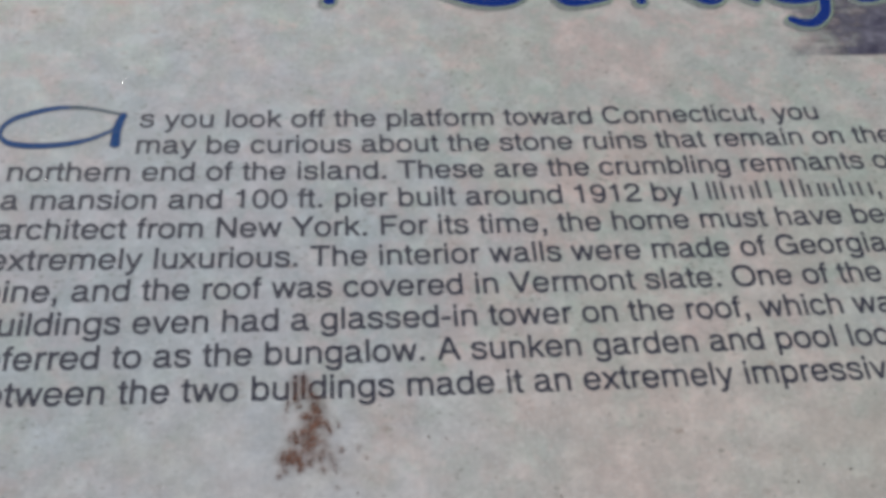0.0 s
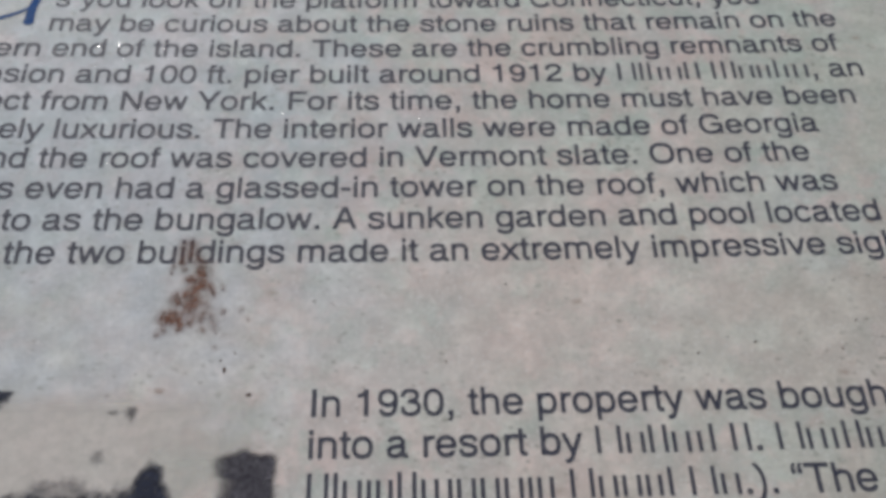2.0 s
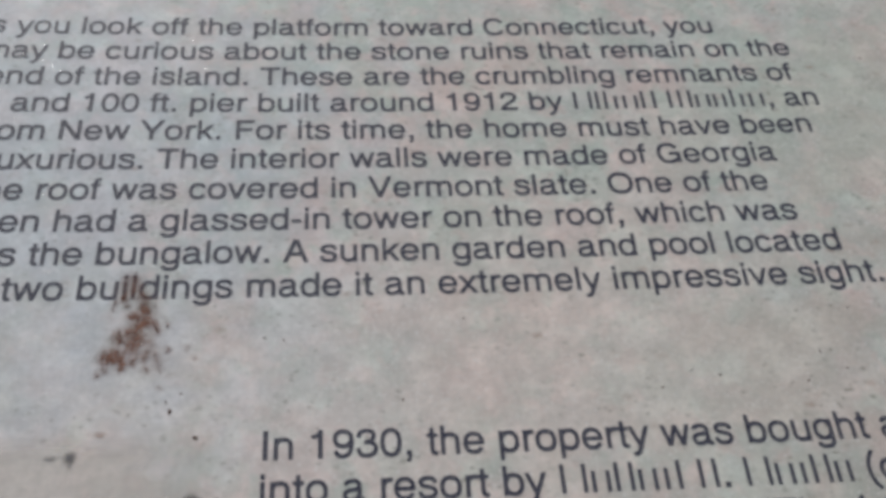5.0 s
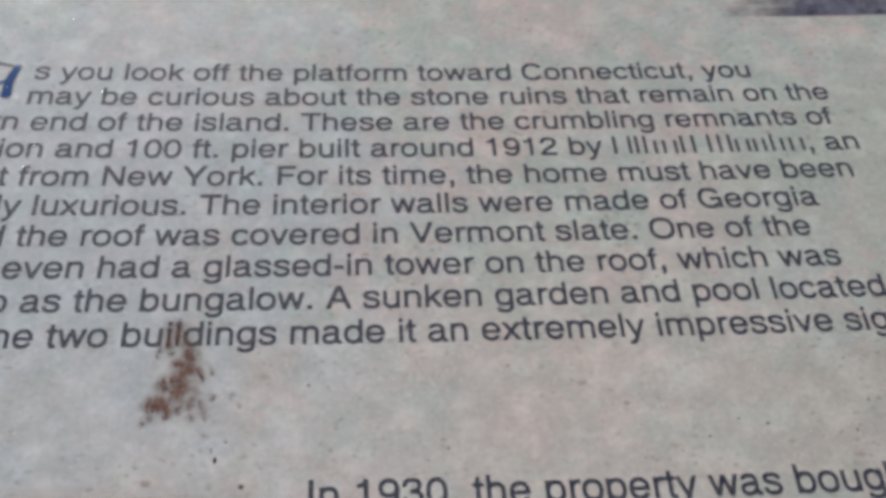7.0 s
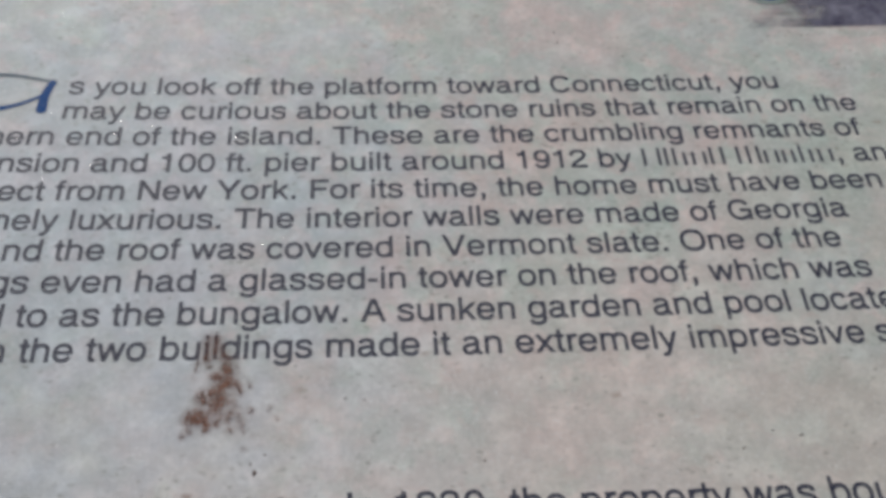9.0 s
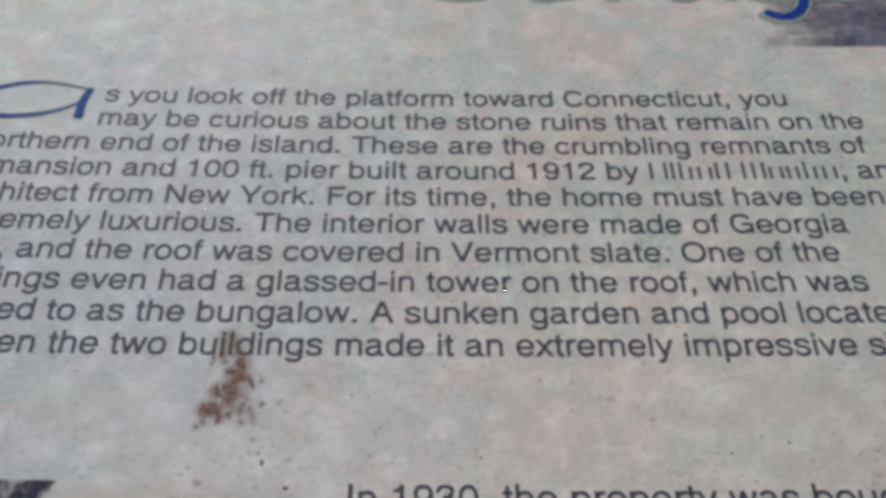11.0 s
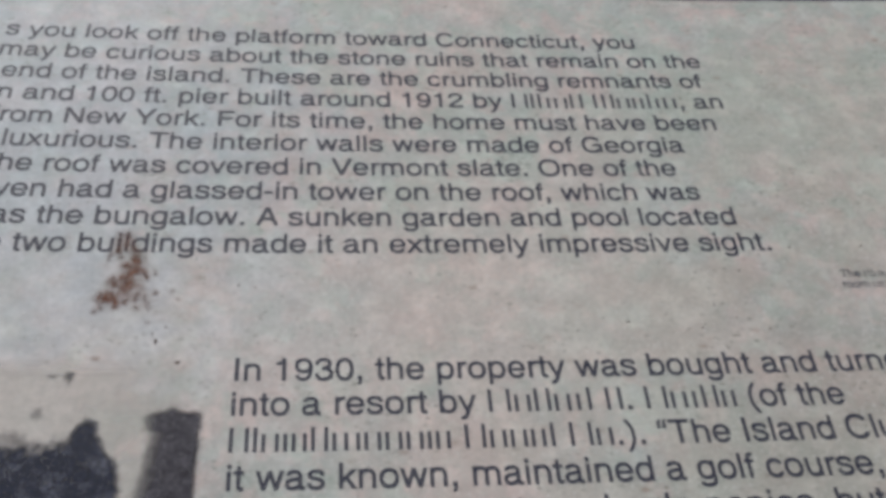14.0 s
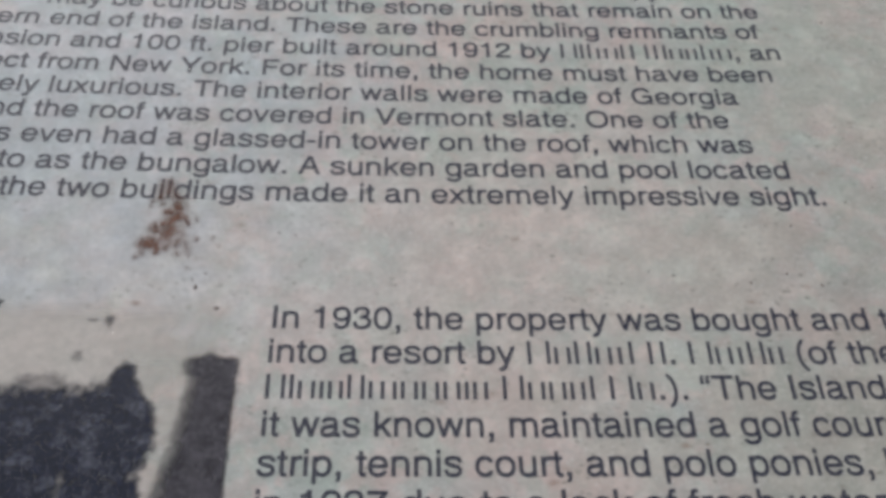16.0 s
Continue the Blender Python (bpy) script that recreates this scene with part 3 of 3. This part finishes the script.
STACK = [(127.8, -196.4), (129.9, -193.6), (136.0, -192.9), (137.5, -191.3), (139.4, -193.0), (147.4, -193.9), (146.9, -201.0), (147.0, -260.4), (131.6, -260.3), (132.4, -201.0), (128.9, -200.0)]


def photo_tone(x, y):
    wx, wy = 1.6 * wobble(x, y, 0.22, 1.0), 1.6 * wobble(x, y, 0.22, 9.0)
    trees = soft_inside(TREES, x + wx, y + wy, 2.4)
    trees *= np.clip(1.0 - 0.9 * np.clip(wobble(x, y, 0.14, 12.0) - 0.25, 0, 1), 0.72, 1)
    # thin twigs along the top of the crown
    trees *= 1 - 0.62 * np.clip((y + 210.5 + 3.5 * wobble(x, y, 0.3, 5.0)) / 6, 0, 1) * np.clip((107 - x) / 3, 0, 1)
    gaps = wobble(x, y, 0.13, 4.0) + 0.5 * wobble(x, y, 0.34, 7.0)
    leaves = soft_inside(LEAVES, x + wx, np.where(y < -176, y + wy, y), 1.3) * np.clip(1.0 - 1.3 * np.clip(gaps - 0.0, 0, 1), 0.35, 0.88)
    for a, b, r, q, d in ((55.5, -181.3, 4.2, 1.7, 0.85), (62, -183, 2.0, 1.2, 0.5), (41.5, -189, 1.5, 3.0, 0.6), (33.5, -183, 2.5, 1.0, 0.5), (44, -193.5, 1.2, 2.4, 0.5), (57, -196, 3.0, 2.0, 0.4)):
        leaves *= 1 - d * np.exp(-((x + 0.6 * wx - a) ** 2 / r ** 2 + (y + 0.6 * wy - b) ** 2 / q ** 2))
    trees *= 1 - 0.40 * np.exp(-((x - 97.2) / 1.5) ** 2) * np.clip((-232 - y) / 4, 0, 1)
    marks = sum(d * np.exp(-((x + 0.5 * wx - a) ** 2 / r ** 2 + (y + 0.5 * wy - b) ** 2 / q ** 2)) for a, b, r, q, d in
                ((96.6, -178.6, 2.0, 0.9, 0.48), (101.8, -178.8, 1.9, 2.0, 0.48), (103.0, -181.0, 0.9, 1.3, 0.25), (94.6, -193.6, 2.3, 2.6, 0.36), (90.5, -189, 1.4, 2, 0.14)))
    return np.maximum.reduce([trees, leaves, marks])


def stack_tone(x, y):
    w = 0.5 * wobble(x, y, 0.25, 1.0)
    cap = soft_inside(STACK, x + w, y + w, 1.3) * np.clip((x - 126.5 + 2 * w) / 8, 0.15, 1)
    left = np.interp(-y, (199, 205, 225, 245, 262), (130.8, 130.0, 127.5, 123.4, 121.0))
    fade = np.clip((x - left + 1.2 * w) / 7.0, 0, 1) ** 0.75
    right = np.clip((147.3 - x + 0.5 * w) / 1.2, 0, 1)
    shaft = 1.05 * fade * right * np.clip((-198 - y) / 3, 0, 1) * (0.92 + 0.2 * wobble(x, y, 0.16, 8.0))
    return np.maximum(np.where(y > -200.5, cap, cap * fade * 0.85), shaft)


photo = part("photograph", printed(-24, 149, -262, -171.0, 0.8, 0.00012, PHOTO_DARK, photo_tone), panel, "faded dark photograph of trees and a chimney")
part("photograph_chimney", printed(120, 149, -262, -190.0, 0.8, 0.00016, PHOTO_STACK, stack_tone), photo, "dark violet-brown chimney")
part("photograph_sky", printed(-24, 149, -262, -171.0, 4.0, 0.00007, PHOTO_SKY,
                               lambda x, y: 0.72 * np.clip((149 - x) / 45 + 0.5 * wobble(x, y, 0.08, 4.0), 0, 1) * np.clip((-171 - y) / 9.0, 0, 1)), photo)


def violet_tone(x, y):
    n = wobble(x, y, 0.05, 3.0) + 0.6 * wobble(x, 3 * y, 0.11, 6.0)
    side = np.clip((x - 326 + 9 * n) / 42, 0, 1)
    low = np.clip((y - 36.6) / 0.9, 0, 1)
    dark = np.clip((x - 352) / 18, 0, 1) * np.exp(-((y - 39.0) / 3.0) ** 2) + np.clip((y - 72 + 3 * n) / 5, 0, 1) * np.clip((x - 378) / 6, 0, 1)
    return low * np.clip(side * (0.80 + 0.30 * n) + 0.8 * dark, 0, 1)


part("photograph", printed(320, 480, 36, 150, 0.9, 0.00004, PHOTO_VIOLET, violet_tone), panel, "faded violet-grey photograph")

# glass fibres that have come to the surface
rng = np.random.default_rng(5)
MANY = 190000
at = np.stack([rng.uniform(X0, 0.45, MANY), rng.uniform(-0.27, 0.13, MANY), np.full(MANY, 0.00032)], 1)
large = rng.uniform(0, 1, MANY) < 0.012
long = np.where(large, rng.uniform(0.00025, 0.00045, MANY), rng.uniform(0.00012, 0.00028, MANY))
wide = np.where(large, rng.uniform(0.00008, 0.00014, MANY), rng.uniform(0.00005, 0.00011, MANY))
turn, dip, lean = rng.normal(2.0, 0.5, MANY), rng.normal(0, 0.080, MANY), rng.normal(0, 0.080, MANY)
ends = []
for a, b in ((-0.5, -0.5), (0.5, -0.35), (0.5, 0.5), (-0.5, 0.35)):
    u, w = a * long, b * wide
    p, q, up = u * np.cos(lean), w * np.cos(dip), w * np.sin(dip) - u * np.sin(lean)
    ends.append(at + np.stack([p * np.cos(turn) - q * np.sin(turn), p * np.sin(turn) + q * np.cos(turn), up], 1))
verts = np.stack(ends, 1).reshape(-1, 3)
faces = np.arange(4 * MANY).reshape(-1, 4)
fibres = part("glass_fibre", mesh_of(verts, faces, FIBRE), panel, "glinting slivers of bare glass fibre")
tagged(fibres, kind="stuff")


# ---- dried dirt on the panel ----
def stain():
    root = new("dirt_stain")
    root.matrix_world = PANEL @ Matrix.Translation((0.1150, -0.1348, 0))
    tagged(root, "dried brown splash of dirt crusted on the panel", "stain")
    rng = np.random.default_rng(11)
    # smears of dirt in millimetres from the root: from, to, width, strength
    smears = ((-4.1, 20.2, -3.5, 12.0, 1.7, 0.30), (-3.6, 11.9, -3.3, 10.8, 1.1, 1.0), (-2.3, 8.5, -1.7, 8.1, 0.9, 0.8), (-5.5, 10.0, -6.4, 7.1, 1.0, 0.62), (-7.2, 4.3, -7.0, 4.0, 0.8, 0.35),
              (-0.9, 19.6, 0.0, 14.0, 2.0, 0.42), (2.1, 11.9, 4.2, 5.4, 2.1, 0.55), (3.2, 9.0, 4.3, 6.0, 1.3, 0.85), (4.2, 5.4, 3.1, 2.2, 2.0, 0.60), (2.0, 4.2, -0.7, 4.6, 1.0, 0.95),
              (3.6, 2.4, 7.3, 1.9, 0.8, 0.75), (7.3, 1.9, 8.4, -1.7, 0.8, 0.85), (1.7, 1.0, 1.6, -6.0, 2.2, 0.62), (1.6, -1.6, 1.4, -6.2, 1.2, 0.75), (-0.9, -0.8, -0.9, -2.2, 0.9, 0.75),
              (-3.9, -1.8, -2.9, -4.9, 1.2, 0.9), (-5.2, -4.0, -4.2, -2.0, 1.0, 0.55), (-2.9, -4.9, 0.0, -5.5, 1.1, 0.62), (-7.2, -10.7, -4.2, -10.8, 1.6, 1.0), (-7.2, -8.6, -3.8, -8.2, 1.2, 0.55),
              (-7.6, -12.4, -5.0, -12.4, 1.0, 0.5), (-2.3, -11.7, -1.9, -12.1, 1.1, 0.9), (-1.0, -13.2, -1.8, -15.0, 1.0, 0.85), (1.9, -11.9, 1.8, -12.9, 0.9, 0.62), (-6.4, -14.8, -8.8, -17.2, 0.9, 0.55),
              (5.6, -8.5, 5.5, -12.0, 0.9, 0.50), (8.0, -9.8, 8.2, -11.6, 0.8, 0.48), (9.3, -12.3, 10.0, -14.2, 1.2, 0.38), (10.2, -15.4, 10.4, -15.8, 0.7, 0.48), (6.0, -15.1, 6.3, -15.7, 0.8, 0.60),
              (12.1, -7.9, 12.3, -8.1, 0.8, 0.95), (17.8, -7.0, 18.4, -7.5, 0.8, 0.45), (20.5, -11.1, 20.7, -11.3, 0.7, 0.42), (10.3, -21.7, 10.9, -22.1, 0.9, 0.40), (11.0, 1.7, 11.8, 0.4, 0.7, 0.55),
              (7.0, 8.2, 7.3, 8.0, 0.7, 0.55), (9.4, 4.2, 9.8, 3.9, 0.8, 0.25))
    verts, faces = [], []
    for x0, y0, x1, y1, wide, strong in smears:
        for k in range(int(strong * strong * (3 + 5 * wide * (0.5 + math.hypot(x1 - x0, y1 - y0))))):
            u = rng.uniform(0, 1)
            x, y = x0 + u * (x1 - x0) + rng.normal(0, 0.42 * wide), y0 + u * (y1 - y0) + rng.normal(0, 0.42 * wide)
            r = min(0.34, max(0.06, rng.lognormal(-2.0, 0.5)))
            i, turn = len(verts), rng.uniform(0, 6.3)
            ring = [turn + a * math.tau / 6 for a in range(6)]
            rr = [r * rng.uniform(0.45, 1.3) for a in ring]
            verts += [((x + q * math.cos(a)) / 1000, (y + 1.3 * q * math.sin(a)) / 1000, 0.0) for a, q in zip(ring, rr)]
            verts += [((x + 0.6 * q * math.cos(a)) / 1000, (y + 0.78 * q * math.sin(a)) / 1000, 0.00026 + 0.00006 * r) for a, q in zip(ring, rr)]
            faces += [(i + a, i + (a + 1) % 6, i + 6 + (a + 1) % 6, i + 6 + a) for a in range(6)] + [tuple(i + 6 + a for a in range(6))]
    part("crumb", mesh_of(verts, faces, MUD), root, "dark brown crumbs", True, 0.1150)["kind"] = "stuff"

    def film(x, y):
        n, fine = wobble(x, y, 0.35, 2.0), wobble(1.6 * x, y, 0.9, 5.0)
        wx, wy = x + 0.7 * wobble(x, y, 0.6, 8.0), y + 0.9 * wobble(x, y, 0.6, 3.0)
        t = np.zeros(len(x))
        for x0, y0, x1, y1, wide, strong in smears:
            dx, dy = x1 - x0, y1 - y0
            u = np.clip(((wx - x0) * dx + (wy - y0) * dy) / (dx * dx + dy * dy), 0, 1)
            far = np.hypot(wx - x0 - u * dx, wy - y0 - u * dy)
            t = np.maximum(t, strong * np.exp(-(far / (1.15 * wide)) ** 2))
        pale = sum(d * np.exp(-(((x - a) / r) ** 2 + ((y - b) / q) ** 2)) for a, b, r, q, d in
                   ((1.8, -3.0, 4.6, 7.0, 0.30), (-3.2, -10.5, 5.2, 4.2, 0.34), (4.0, 5.0, 3.2, 7.0, 0.24), (-1.5, 15.5, 3.6, 4.5, 0.22), (6.5, -9.0, 5.0, 6.0, 0.14)))
        return np.clip(0.66 * t * (0.85 + 0.8 * fine) + pale * (1.0 + 1.0 * n + 0.5 * fine), 0, 0.85)
    part("film", printed(-16, 24, -26, 24, 0.35, 0.00022, MUD_FILM, film), root, "thin brown film of dirt", True, 0.1150)


stain()


def specks():
    """Loose grains of dirt lying about on the face."""
    rng = np.random.default_rng(29)
    verts, faces = [], []
    spots = [(129.4, -164.5, 0.75, 1.3), (128.0, -161.3, 0.2, 0.9), (137.9, -173.4, 0.5, 0.8), (372.2, -122.3, 0.55, 0.5), (401.7, -122.1, 0.5, 0.5), (384.9, -114.6, 0.4, 0.4), (359.4, -133.4, 0.35, 0.3), (388.6, -16.3, 0.7, 0.5),
             (300.1, -157.3, 0.7, 0.4), (334.6, -150.0, 0.6, 0.3), (341.9, -156.5, 0.5, 0.3), (280.8, -161.1, 0.5, 0.4), (328.0, -160.5, 0.7, 0.4), (291.3, -155.2, 0.6, 0.3),
             (137.2, -173.3, 0.5, 0.7), (132.3, -158.5, 0.4, 0.4), (156.6, -139.2, 0.4, 0.4), (162.7, -140.2, 0.3, 0.4), (89.4, -39.7, 0.4, 0.5), (177.8, -81.2, 0.4, 0.4), (244.6, 29.7, 0.6, 0.5), (243.9, 36.5, 0.5, 0.5),
             (230.6, 4.6, 0.4, 0.4), (199.5, -162.4, 0.4, 0.4), (348.5, -133.8, 0.5, 0.4), (353.6, -161.6, 0.5, 0.4), (220.3, -133.4, 0.4, 0.4)]
    spots += [(rng.uniform(-35, 440), rng.uniform(-265, 120), rng.uniform(0.10, 0.20), rng.uniform(0.10, 0.20)) for k in range(90)]
    for x, y, rx, ry in spots:
        i = len(verts)
        ring = [a * math.tau / 6 for a in range(6)]
        q = [rng.uniform(0.7, 1.2) for a in ring]
        verts += [((x + rx * s * math.cos(a)) / 1000, (y + ry * s * math.sin(a)) / 1000, 0.0) for a, s in zip(ring, q)] + [(x / 1000, y / 1000, 0.0003)]
        faces += [(i + a, i + (a + 1) % 6, i + 6) for a in range(6)]
    verts = [(x, y, z + bow(x)) for x, y, z in verts]
    ob = new("dirt_grains", mesh_of(verts, faces, MUD))
    ob.matrix_world = PANEL
    tagged(ob, "scattered dark grains of dirt on the panel", "dirt", kind="stuff")


specks()
